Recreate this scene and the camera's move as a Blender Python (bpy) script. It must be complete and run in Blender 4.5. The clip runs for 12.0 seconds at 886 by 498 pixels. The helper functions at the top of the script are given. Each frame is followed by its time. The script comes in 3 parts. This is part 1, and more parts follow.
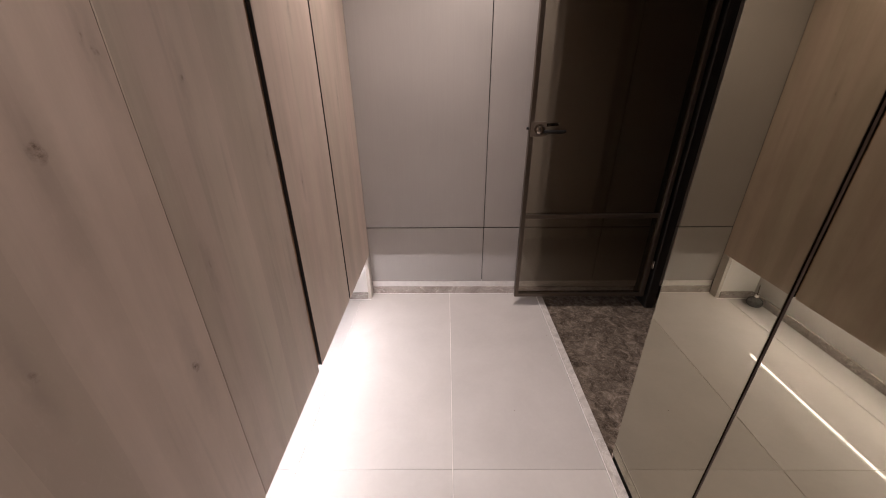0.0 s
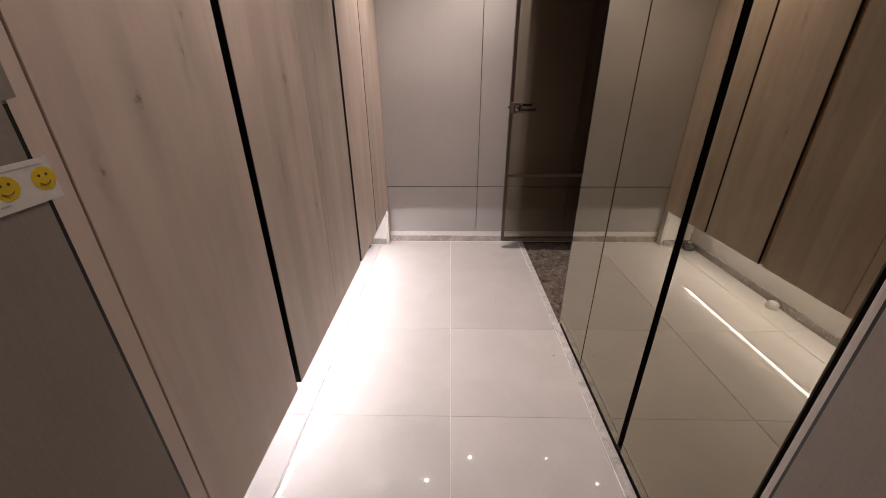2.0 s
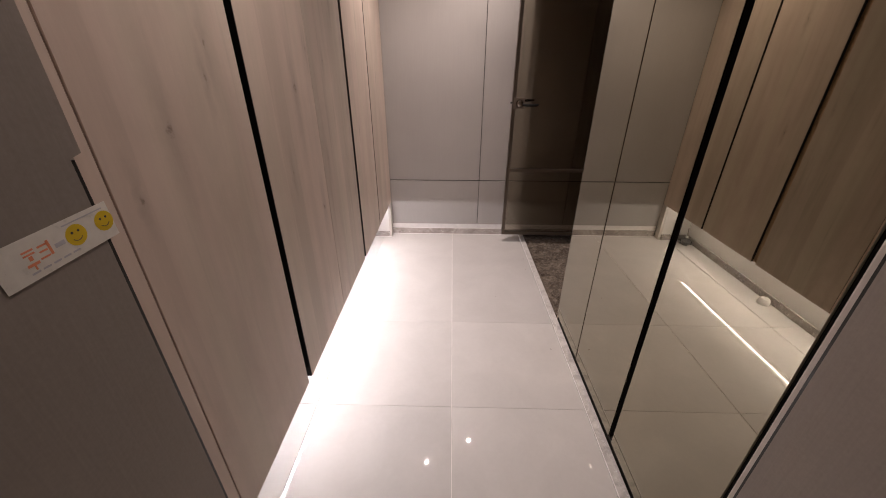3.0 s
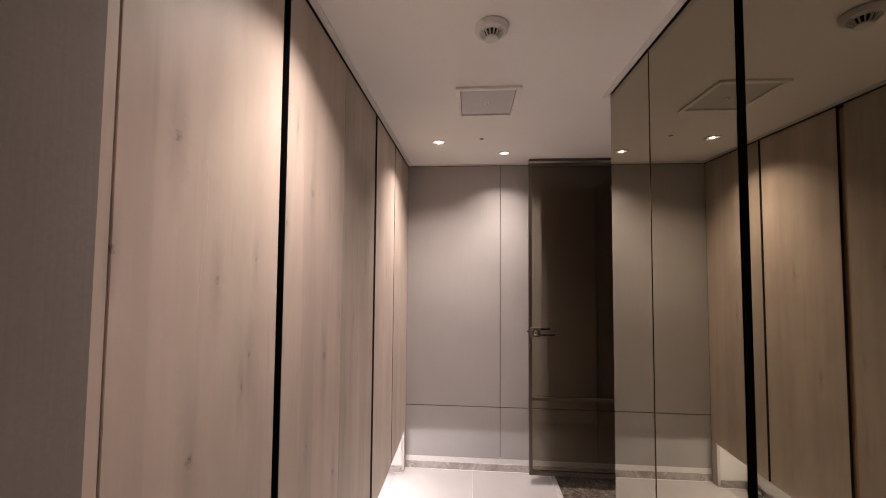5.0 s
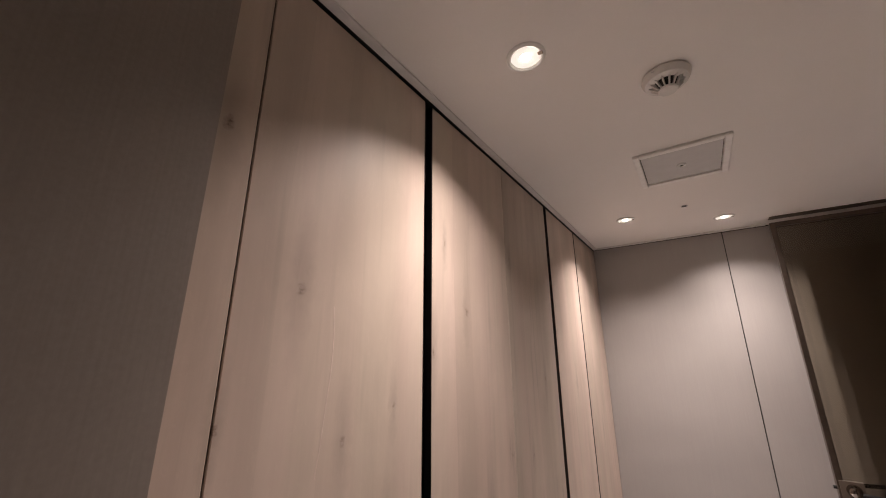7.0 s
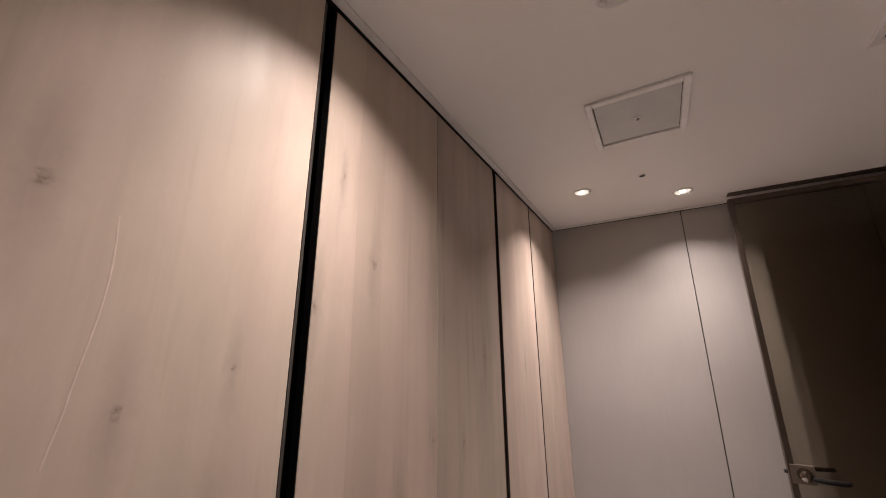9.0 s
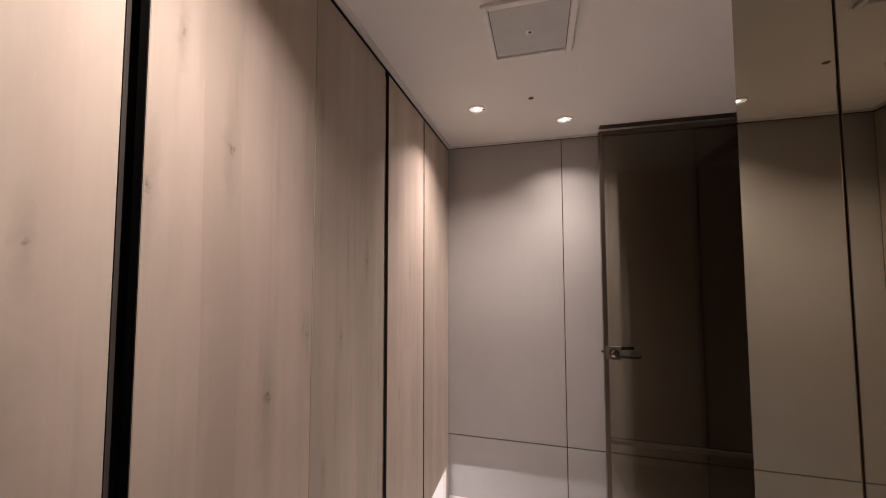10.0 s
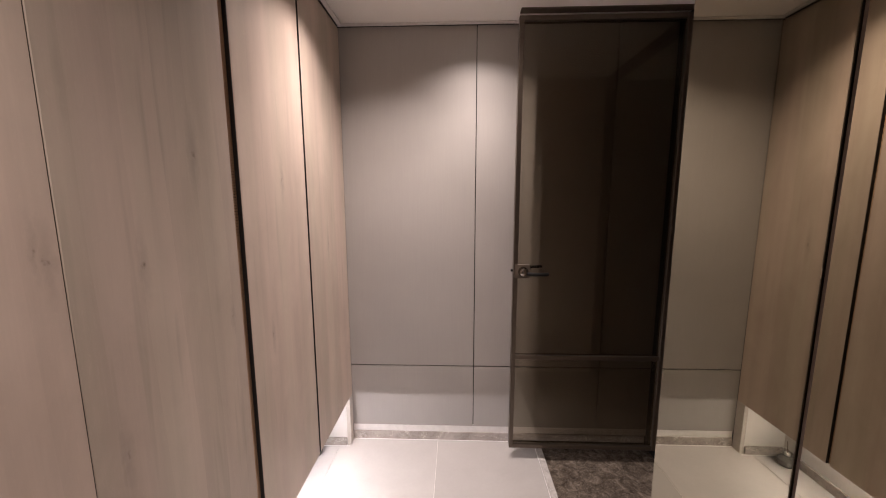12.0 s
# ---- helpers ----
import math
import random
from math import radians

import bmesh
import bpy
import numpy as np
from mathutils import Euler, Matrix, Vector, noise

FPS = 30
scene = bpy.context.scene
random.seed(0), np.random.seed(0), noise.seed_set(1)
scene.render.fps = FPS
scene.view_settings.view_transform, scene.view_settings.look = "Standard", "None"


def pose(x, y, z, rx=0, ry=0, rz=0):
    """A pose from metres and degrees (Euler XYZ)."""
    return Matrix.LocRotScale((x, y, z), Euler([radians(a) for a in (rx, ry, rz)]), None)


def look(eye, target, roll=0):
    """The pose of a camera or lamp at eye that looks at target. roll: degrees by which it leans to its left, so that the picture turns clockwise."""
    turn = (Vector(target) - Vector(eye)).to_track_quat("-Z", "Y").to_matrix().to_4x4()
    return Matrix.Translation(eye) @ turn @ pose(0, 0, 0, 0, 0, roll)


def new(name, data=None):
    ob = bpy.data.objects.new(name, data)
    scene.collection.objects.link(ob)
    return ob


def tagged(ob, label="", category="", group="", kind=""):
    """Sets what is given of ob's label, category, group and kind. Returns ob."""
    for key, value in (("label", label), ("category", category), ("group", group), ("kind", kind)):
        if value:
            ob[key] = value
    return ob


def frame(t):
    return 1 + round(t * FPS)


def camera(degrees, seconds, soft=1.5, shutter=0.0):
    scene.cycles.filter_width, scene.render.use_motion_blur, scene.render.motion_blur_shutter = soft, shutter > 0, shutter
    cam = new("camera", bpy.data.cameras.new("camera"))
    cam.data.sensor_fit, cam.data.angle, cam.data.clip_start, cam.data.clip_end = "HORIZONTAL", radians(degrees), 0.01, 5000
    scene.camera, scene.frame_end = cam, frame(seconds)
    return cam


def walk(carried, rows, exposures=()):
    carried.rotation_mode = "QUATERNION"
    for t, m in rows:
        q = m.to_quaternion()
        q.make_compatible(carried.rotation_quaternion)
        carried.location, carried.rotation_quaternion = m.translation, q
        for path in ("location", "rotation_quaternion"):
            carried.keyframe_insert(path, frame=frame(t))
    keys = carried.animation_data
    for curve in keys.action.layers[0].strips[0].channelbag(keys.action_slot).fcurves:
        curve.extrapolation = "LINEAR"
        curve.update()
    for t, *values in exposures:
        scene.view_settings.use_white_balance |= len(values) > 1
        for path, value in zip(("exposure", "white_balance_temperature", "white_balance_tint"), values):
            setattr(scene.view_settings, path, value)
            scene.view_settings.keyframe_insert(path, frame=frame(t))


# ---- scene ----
cam = camera(101.3, 12.0, soft=1.0)
PATH = [
    (0, (0.036, -2.146, 1.372), (0.016, -0.343, 0.507), -0.5),
    (0.5, (0.006, -2.454, 1.362), (-0.006, -0.618, 0.567), -0.1),
    (1, (-0.003, -2.691, 1.355), (-0.008, -0.848, 0.579), 0.2),
    (1.5, (0.022, -2.834, 1.323), (0.0, -0.994, 0.54), 0.1),
    (2, (0.051, -2.947, 1.274), (0.012, -1.128, 0.442), -0.2),
    (2.5, (0.066, -2.973, 1.271), (0.019, -1.203, 0.34), -0.3),
    (3, (0.04, -2.974, 1.358), (0.0, -1.191, 0.452), 0.2),
    (3.5, (0.021, -2.986, 1.46), (-0.023, -1.102, 0.789), 0.3),
    (3.7, (0.01, -2.993, 1.486), (-0.043, -1.071, 0.936), 0.3),
    (5.3, (0.025, -2.874, 1.609), (-0.188, -0.89, 1.744), 0.4),
    (5.5, (0.014, -2.813, 1.607), (-0.311, -0.845, 1.746), -0.1),
    (6, (0.036, -2.708, 1.664), (-0.642, -0.832, 1.806), 0.0),
    (6.5, (0.048, -2.698, 1.723), (-0.889, -0.956, 2.019), -0.1),
    (6.7, (0.055, -2.722, 1.724), (-0.963, -1.05, 2.135), 0.0),
    (8.3, (0.081, -2.53, 1.691), (-1.081, -1.054, 2.377), -0.4),
    (8.5, (0.067, -2.493, 1.685), (-1.052, -0.977, 2.353), -0.6),
    (9, (0.078, -2.439, 1.642), (-0.895, -0.772, 2.166), -0.3),
    (9.5, (0.107, -2.415, 1.61), (-0.652, -0.591, 1.921), -0.1),
    (10, (0.134, -2.404, 1.58), (-0.384, -0.475, 1.693), -0.1),
    (10.5, (0.138, -2.398, 1.534), (-0.165, -0.421, 1.489), 0.1),
    (11, (0.129, -2.393, 1.481), (-0.035, -0.411, 1.267), 0.1),
    (11.5, (0.144, -2.255, 1.467), (0.037, -0.277, 1.191), -0.1),
    (12, (0.164, -2.083, 1.507), (0.093, -0.104, 1.224), -0.1),
]
walk(cam, [(t, look(eye, target, roll)) for t, eye, target, roll in PATH],
     exposures=[(0, -0.03), (1.0, 0.05), (2.2, 0.17), (3.2, 0.15), (5.3, 0.49), (6.5, 0.36), (8.5, 0.20), (9.5, 0.20), (10.5, 0.30), (12, 0.38)])

# ---------- world, large lights and exposure ----------
world = bpy.data.worlds.new("world")
scene.world = world
world.use_nodes = True
world.node_tree.nodes["Background"].inputs["Color"].default_value = (0.9, 0.8, 0.7, 1)
world.node_tree.nodes["Background"].inputs["Strength"].default_value = 0.0
scene.view_settings.exposure = 0.0

LAMP_COLOUR = (1.0, 0.850, 0.800)
STRIP_COLOUR = (0.98, 0.91, 0.95)
LAMP_POWER = 50.0
STRIP_GLOW = 132.0

# main sizes of the passage
WEST = -0.475          # face of the wooden cabinets
EAST = 0.686           # face of the mirrored cabinets
CEIL = 2.42
TOP = 2.406            # top edge of the cabinet doors
UNDER = 0.306          # underside of the floating cabinets
BACK = -0.725          # wall behind the floating cabinets
SOUTH = -4.3


# ---------- materials ----------
def node_material(name):
    m = bpy.data.materials.new(name)
    m.use_nodes = True
    nt = m.node_tree
    return m, nt, nt.nodes["Principled BSDF"]


def add(nt, kind, **values):
    n = nt.nodes.new(kind)
    for key, value in values.items():
        if key in n.inputs:
            n.inputs[key].default_value = value
    return n


def math_node(nt, op, a, b=0.0, clamp=False):
    n = nt.nodes.new("ShaderNodeMath")
    n.operation = op
    n.use_clamp = clamp
    for i, v in enumerate((a, b)):
        if isinstance(v, (int, float)):
            n.inputs[i].default_value = v
        else:
            nt.links.new(v, n.inputs[i])
    return n.outputs[0]


def mapped(nt, scale, random_shift=0.0):
    co = nt.nodes.new("ShaderNodeTexCoord").outputs["Object"]
    mp = nt.nodes.new("ShaderNodeMapping")
    mp.inputs["Scale"].default_value = scale
    nt.links.new(co, mp.inputs["Vector"])
    if random_shift:
        info = nt.nodes.new("ShaderNodeObjectInfo")
        sh = math_node(nt, "MULTIPLY", info.outputs["Random"], random_shift)
        nt.links.new(sh, mp.inputs["Location"])
    return mp.outputs["Vector"]


def noise_node(nt, vec, scale, detail=4.0, rough=0.55, distortion=0.0):
    n = add(nt, "ShaderNodeTexNoise", Scale=scale, Detail=detail, Roughness=rough, Distortion=distortion)
    nt.links.new(vec, n.inputs["Vector"])
    return n.outputs["Fac"]


def ramp(nt, fac, stops):
    n = nt.nodes.new("ShaderNodeValToRGB")
    el = n.color_ramp.elements
    while len(el) < len(stops):
        el.new(0.5)
    for e, (pos, col) in zip(el, stops):
        e.position = pos
        e.color = (*col, 1) if len(col) == 3 else col
    nt.links.new(fac, n.inputs["Fac"])
    return n.outputs["Color"]


def grey_ramp(nt, fac, lo, hi, a=0.0, b=1.0):
    n = nt.nodes.new("ShaderNodeMapRange")
    n.inputs["From Min"].default_value, n.inputs["From Max"].default_value = lo, hi
    n.inputs["To Min"].default_value, n.inputs["To Max"].default_value = a, b
    nt.links.new(fac, n.inputs["Value"])
    return n.outputs["Result"]


def mix_colour(nt, fac, a, b, blend="MIX"):
    n = nt.nodes.new("ShaderNodeMix")
    n.data_type, n.blend_type = "RGBA", blend
    socks = {"Factor": n.inputs[0], "A": n.inputs[6], "B": n.inputs[7]}
    for key, v in (("Factor", fac), ("A", a), ("B", b)):
        if isinstance(v, (int, float)):
            socks[key].default_value = v
        elif isinstance(v, tuple):
            socks[key].default_value = (*v, 1)
        else:
            nt.links.new(v, socks[key])
    return n.outputs[2]


def bump(nt, bsdf, height, strength, distance=0.002):
    n = add(nt, "ShaderNodeBump", Strength=strength, Distance=distance)
    nt.links.new(height, n.inputs["Height"])
    nt.links.new(n.outputs["Normal"], bsdf.inputs["Normal"])


# the knots that stand out on the cabinet doors: along the wall, height, size
KNOTS = ((-2.297, 1.250, 1.1), (-1.690, 1.290, 1.2), (-2.411, 1.154, 0.5), (-2.349, 1.822, 0.95), (-2.238, 1.570, 0.8),
         (-2.457, 1.623, 0.6), (-2.123, 1.392, 0.7), (-1.561, 1.426, 0.4), (-1.458, 1.005, 0.6), (-1.585, 0.841, 1.0),
         (-1.815, 1.04, 0.7), (-1.373, 1.37, 0.6), (-1.200, 1.612, 0.8), (-1.545, 1.408, 0.5), (-2.153, 1.334, 0.6),
         (-1.098, 1.17, 0.4), (-0.881, 1.03, 0.5), (-1.969, 1.718, 0.8), (-1.809, 1.829, 0.9), (-1.920, 2.006, 0.5),
         (-2.501, 2.062, 1.0), (-2.110, 1.615, 0.5), (-1.492, 2.048, 0.6), (-0.75, 1.57, 0.6), (-0.30, 1.28, 0.6))


def wood_material(name, light, dark, knots=True, streaky=0.26):
    """Greige oak laminate, grain upright, soft boards and small knots."""
    m, nt, b = node_material(name)
    co = nt.nodes.new("ShaderNodeTexCoord").outputs["Object"]
    info = nt.nodes.new("ShaderNodeObjectInfo")
    sep = nt.nodes.new("ShaderNodeSeparateXYZ")
    nt.links.new(co, sep.inputs[0])
    y = math_node(nt, "ADD", sep.outputs["Y"], math_node(nt, "MULTIPLY", sep.outputs["X"], 0.73))
    z = math_node(nt, "ADD", sep.outputs["Z"], math_node(nt, "MULTIPLY", info.outputs["Random"], 9.0))

    def vec(sy, sz, dy=None):
        c = nt.nodes.new("ShaderNodeCombineXYZ")
        yy = math_node(nt, "MULTIPLY", y if dy is None else math_node(nt, "ADD", y, dy), sy)
        nt.links.new(yy, c.inputs["X"])
        nt.links.new(math_node(nt, "MULTIPLY", z, sz), c.inputs["Y"])
        return c.outputs[0]

    # knots: small dark eyes with a drawn-out shadow; the grain bends round them
    wob = noise_node(nt, vec(45, 30), 1.0, 3.0)
    wob_y = math_node(nt, "MULTIPLY", math_node(nt, "SUBTRACT", wob, 0.5), 0.026)
    raw_y = math_node(nt, "ADD", sep.outputs["Y"], wob_y)

    wob_z = math_node(nt, "MULTIPLY", math_node(nt, "SUBTRACT", noise_node(nt, vec(50, 70), 1.0, 3.0), 0.5), 0.036)
    raw_z = math_node(nt, "ADD", sep.outputs["Z"], wob_z)

    def spot_vector(sz):
        c = nt.nodes.new("ShaderNodeCombineXYZ")
        nt.links.new(raw_y, c.inputs["X"])
        nt.links.new(math_node(nt, "MULTIPLY", raw_z, sz), c.inputs["Y"])
        return c.outputs[0]

    def spots(sz, radius, power):
        v, total = spot_vector(sz), None
        for ky, kz, size in KNOTS if knots else KNOTS[:1]:
            n = nt.nodes.new("ShaderNodeVectorMath")
            n.operation = "DISTANCE"
            nt.links.new(v, n.inputs[0])
            n.inputs[1].default_value = (ky, kz * sz, 0)
            d = grey_ramp(nt, n.outputs["Value"], radius * size, 0.15 * radius * size, 0.0, min(1.0, 0.45 + 0.5 * size) if power else 1.0)
            total = d if total is None else math_node(nt, "MAXIMUM", total, d)
        return total

    eye = spots(0.55, 0.0088, True)
    halo = spots(0.17, 0.030, False)
    bend = math_node(nt, "MULTIPLY", halo, 0.02)

    # boards: soft-edged strips, each of a tone of its own
    sway = math_node(nt, "MULTIPLY", math_node(nt, "SUBTRACT", noise_node(nt, vec(1.5, 0.5), 1.0, 2.0), 0.5), 0.10)
    place = math_node(nt, "ADD", math_node(nt, "ADD", y, sway), math_node(nt, "MULTIPLY", info.outputs["Random"], 3.0))
    wn = nt.nodes.new("ShaderNodeTexWhiteNoise")
    wn.noise_dimensions = "1D"
    nt.links.new(math_node(nt, "FLOOR", math_node(nt, "MULTIPLY", place, 10.5)), wn.inputs["W"])
    boards = wn.outputs["Value"]
    soft = noise_node(nt, vec(9.0, 0.22), 1.0, 2.0, 0.6)
    broad = noise_node(nt, vec(2.6, 0.9), 1.0, 3.0, 0.6)
    grain = noise_node(nt, vec(34, 1.1, bend), 1.0, 6.0, 0.62, 0.5)
    fine = noise_node(nt, vec(240, 5, bend), 1.0, 3.0, 0.6)
    streak = noise_node(nt, vec(30, 2.0), 1.0, 2.0, 0.5)
    tone = math_node(nt, "ADD", math_node(nt, "MULTIPLY", boards, 0.11), math_node(nt, "MULTIPLY", grain, 0.20))
    tone = math_node(nt, "ADD", tone, math_node(nt, "MULTIPLY", fine, 0.05))
    tone = math_node(nt, "ADD", tone, math_node(nt, "MULTIPLY", broad, 0.30))
    tone = math_node(nt, "ADD", tone, math_node(nt, "MULTIPLY", soft, 0.36))
    blotch = noise_node(nt, vec(7.0, 3.0), 1.0, 4.0, 0.6, 0.8)
    tone = math_node(nt, "ADD", tone, math_node(nt, "MULTIPLY", math_node(nt, "SUBTRACT", blotch, 0.5), 0.32))
    olive = noise_node(nt, vec(5.5, 0.3), 1.0, 2.0, 0.6)
    col = ramp(nt, tone, [(0.40, dark), (0.59, tuple((p + q) / 2 for p, q in zip(light, dark))), (0.78, light)])
    fleck = grey_ramp(nt, noise_node(nt, vec(110, 38), 1.0, 3.0, 0.6, 1.2), 0.60, 0.72)
    col = mix_colour(nt, math_node(nt, "MULTIPLY", fleck, 0.06), col, tuple(min(v * 1.25, 1) for v in light))
    col = mix_colour(nt, math_node(nt, "MULTIPLY", grey_ramp(nt, streak, 0.62 - 0.25 * (streaky - 0.26), 0.80), streaky), col, (dark[0] * 0.55, dark[1] * 0.60, dark[2] * 0.56))
    tinted = mix_colour(nt, 1.0, col, (0.955, 0.995, 0.968), "MULTIPLY")
    col = mix_colour(nt, grey_ramp(nt, olive, 0.42, 0.62), col, tinted)
    if knots:
        col = mix_colour(nt, math_node(nt, "MULTIPLY", math_node(nt, "MULTIPLY", halo, grain), 0.62), col, tuple(v * 0.5 for v in dark))
        col = mix_colour(nt, math_node(nt, "MULTIPLY", math_node(nt, "MULTIPLY", eye, grey_ramp(nt, noise_node(nt, vec(120, 150), 1.0, 4.0, 0.7), 0.38, 0.62, 0.15, 1.0)), 0.85), col, (0.115, 0.072, 0.048))
    nt.links.new(col, b.inputs["Base Color"])
    nt.links.new(grey_ramp(nt, grain, 0.3, 0.7, 0.42, 0.56), b.inputs["Roughness"])
    b.inputs["Specular IOR Level"].default_value = 0.28
    bump(nt, b, math_node(nt, "ADD", grain, math_node(nt, "MULTIPLY", fine, 0.6)), 0.12, 0.001)
    return m


def panel_material(name, colour, rough=0.6, amount=0.10, weave=900):
    """Matt finish with a faint weave and soft, cloudy stains."""
    m, nt, b = node_material(name)
    v = mapped(nt, (1, 1, 1), 6.0)
    cloud = noise_node(nt, v, 2.2, 4.0)
    fine = noise_node(nt, v, weave, 2.0)
    hair = noise_node(nt, mapped(nt, (260, 260, 5), 3.0), 1.0, 3.0)
    f = math_node(nt, "ADD", math_node(nt, "MULTIPLY", cloud, 0.5), math_node(nt, "MULTIPLY", fine, 0.25))
    f = math_node(nt, "ADD", f, math_node(nt, "MULTIPLY", hair, 0.25))
    col = ramp(nt, f, [(0.3, tuple(c * (1 - amount) for c in colour)), (0.7, tuple(min(c * (1 + amount), 1) for c in colour))])
    nt.links.new(col, b.inputs["Base Color"])
    nt.links.new(grey_ramp(nt, cloud, 0.3, 0.7, rough - 0.06, rough + 0.06), b.inputs["Roughness"])
    b.inputs["Specular IOR Level"].default_value = 0.3
    bump(nt, b, fine, 0.08, 0.0006)
    return m


def stone_material(name, dark, mid, pale, scale, rough, vein=0.5):
    """Veined, cloudy polished stone."""
    m, nt, b = node_material(name)
    v = mapped(nt, (1, 1, 1), 5.0)
    cloud = noise_node(nt, v, scale, 8.0, 0.68, 1.2)
    col = ramp(nt, cloud, [(0.36, dark), (0.54, mid), (0.72, pale)])
    warp = noise_node(nt, v, scale * 0.45, 6.0, 0.6, 2.2)
    line = math_node(nt, "ABSOLUTE", math_node(nt, "SUBTRACT", warp, 0.5))
    line = grey_ramp(nt, line, 0.014, 0.0)
    speck = noise_node(nt, v, scale * 9, 3.0)
    line = math_node(nt, "MULTIPLY", line, grey_ramp(nt, speck, 0.42, 0.6))
    col = mix_colour(nt, math_node(nt, "MULTIPLY", line, vein), col, tuple(min(1.0, c * 1.7) for c in pale))
    nt.links.new(col, b.inputs["Base Color"])
    nt.links.new(grey_ramp(nt, speck, 0.3, 0.7, rough * 0.8, rough * 1.3), b.inputs["Roughness"])
    return m


def tile_material(name, colour):
    """Polished porcelain: a hard gloss, very faint clouds, each tile a shade of its own."""
    m, nt, b = node_material(name)
    v = mapped(nt, (1, 1, 1), 11.0)
    cloud = noise_node(nt, v, 3.5, 5.0, 0.6, 0.5)
    fine = noise_node(nt, v, 60, 3.0)
    f = math_node(nt, "ADD", math_node(nt, "MULTIPLY", cloud, 0.8), math_node(nt, "MULTIPLY", fine, 0.2))
    col = ramp(nt, f, [(0.3, tuple(c * 0.93 for c in colour)), (0.7, tuple(min(1, c * 1.05) for c in colour))])
    info = nt.nodes.new("ShaderNodeObjectInfo")
    shade = grey_ramp(nt, info.outputs["Random"], 0, 1, 0.9, 1.04)
    comb = nt.nodes.new("ShaderNodeCombineColor")
    for i in range(3):
        nt.links.new(shade, comb.inputs[i])
    col = mix_colour(nt, 1.0, col, comb.outputs[0], "MULTIPLY")
    nt.links.new(col, b.inputs["Base Color"])
    smear = noise_node(nt, v, 5.0, 4.0)
    nt.links.new(grey_ramp(nt, smear, 0.35, 0.7, 0.007, 0.020), b.inputs["Roughness"])
    b.inputs["Specular IOR Level"].default_value = 0.5
    return m


def plain_material(name, colour, rough=0.5, metal=0.0, amount=0.06, scale=30.0, bumpy=0.03):
    m, nt, b = node_material(name)
    v = mapped(nt, (1, 1, 1), 4.0)
    n = noise_node(nt, v, scale, 4.0)
    col = ramp(nt, n, [(0.3, tuple(c * (1 - amount) for c in colour)), (0.7, tuple(min(1, c * (1 + amount)) for c in colour))])
    nt.links.new(col, b.inputs["Base Color"])
    nt.links.new(grey_ramp(nt, n, 0.3, 0.7, rough * 0.88, min(1, rough * 1.12)), b.inputs["Roughness"])
    b.inputs["Metallic"].default_value = metal
    if bumpy:
        bump(nt, b, n, bumpy, 0.0008)
    return m


def mirror_material(name, tint):
    m, nt, b = node_material(name)
    v = mapped(nt, (1, 1, 0.4), 4.0)
    n = noise_node(nt, v, 3.0, 5.0, 0.6)
    b.inputs["Base Color"].default_value = (*tint, 1)
    b.inputs["Metallic"].default_value = 1.0
    nt.links.new(grey_ramp(nt, n, 0.4, 0.75, 0.0, 0.03), b.inputs["Roughness"])
    return m


def glass_material(name, tint):
    """Tinted float glass: clear tinted body, mirror-like gloss at the surface."""
    m, nt, b = node_material(name)
    clear = nt.nodes.new("ShaderNodeBsdfTransparent")
    clear.inputs["Color"].default_value = (*tint, 1)
    gloss = nt.nodes.new("ShaderNodeBsdfGlossy")
    gloss.inputs["Roughness"].default_value = 0.0
    gloss.inputs["Color"].default_value = (0.9, 0.86, 0.8, 1)
    fr = add(nt, "ShaderNodeFresnel", IOR=1.45)
    mix = nt.nodes.new("ShaderNodeMixShader")
    nt.links.new(fr.outputs[0], mix.inputs[0])
    nt.links.new(clear.outputs[0], mix.inputs[1])
    nt.links.new(gloss.outputs[0], mix.inputs[2])
    nt.links.new(mix.outputs[0], nt.nodes["Material Output"].inputs["Surface"])
    nt.nodes.remove(b)
    return m


def glow_material(name, colour, strength):
    m, nt, b = node_material(name)
    b.inputs["Base Color"].default_value = (0.8, 0.8, 0.8, 1)
    b.inputs["Emission Color"].default_value = (*colour, 1)
    b.inputs["Emission Strength"].default_value = strength
    return m


OAK = wood_material("greige_oak", (0.70, 0.568, 0.487), (0.498, 0.399, 0.336))
OAK_GREY = wood_material("greyer_oak", (0.655, 0.538, 0.462), (0.455, 0.370, 0.312), True, 0.38)
CARCASS = plain_material("dark_carcass_board", (0.035, 0.03, 0.027), 0.6)
GREY_PANEL = panel_material("warm_grey_panel", (0.385, 0.360, 0.341), 0.5, 0.08)
SHEET = panel_material("grey_protective_sheet", (0.32, 0.280, 0.252), 0.75, 0.14, 160)
WHITE_WALL = panel_material("white_wall_paint", (0.72, 0.69, 0.66), 0.7, 0.04, 500)
CEIL_PAINT = panel_material("white_ceiling_paint", (0.92, 0.888, 0.855), 0.75, 0.025, 400)
TRIM_PAINT = plain_material("white_trim", (0.78, 0.75, 0.73), 0.5)
TILE = tile_material("polished_porcelain", (0.63, 0.603, 0.584))
GROUT = plain_material("pale_grout", (0.84, 0.81, 0.78), 0.8)
SEALANT = plain_material("white_sealant", (0.88, 0.86, 0.84), 0.35, 0, 0.03)
DARK_STONE = stone_material("dark_brown_stone", (0.070, 0.056, 0.045), (0.180, 0.148, 0.120), (0.38, 0.32, 0.27), 17.0, 0.24, 0.12)
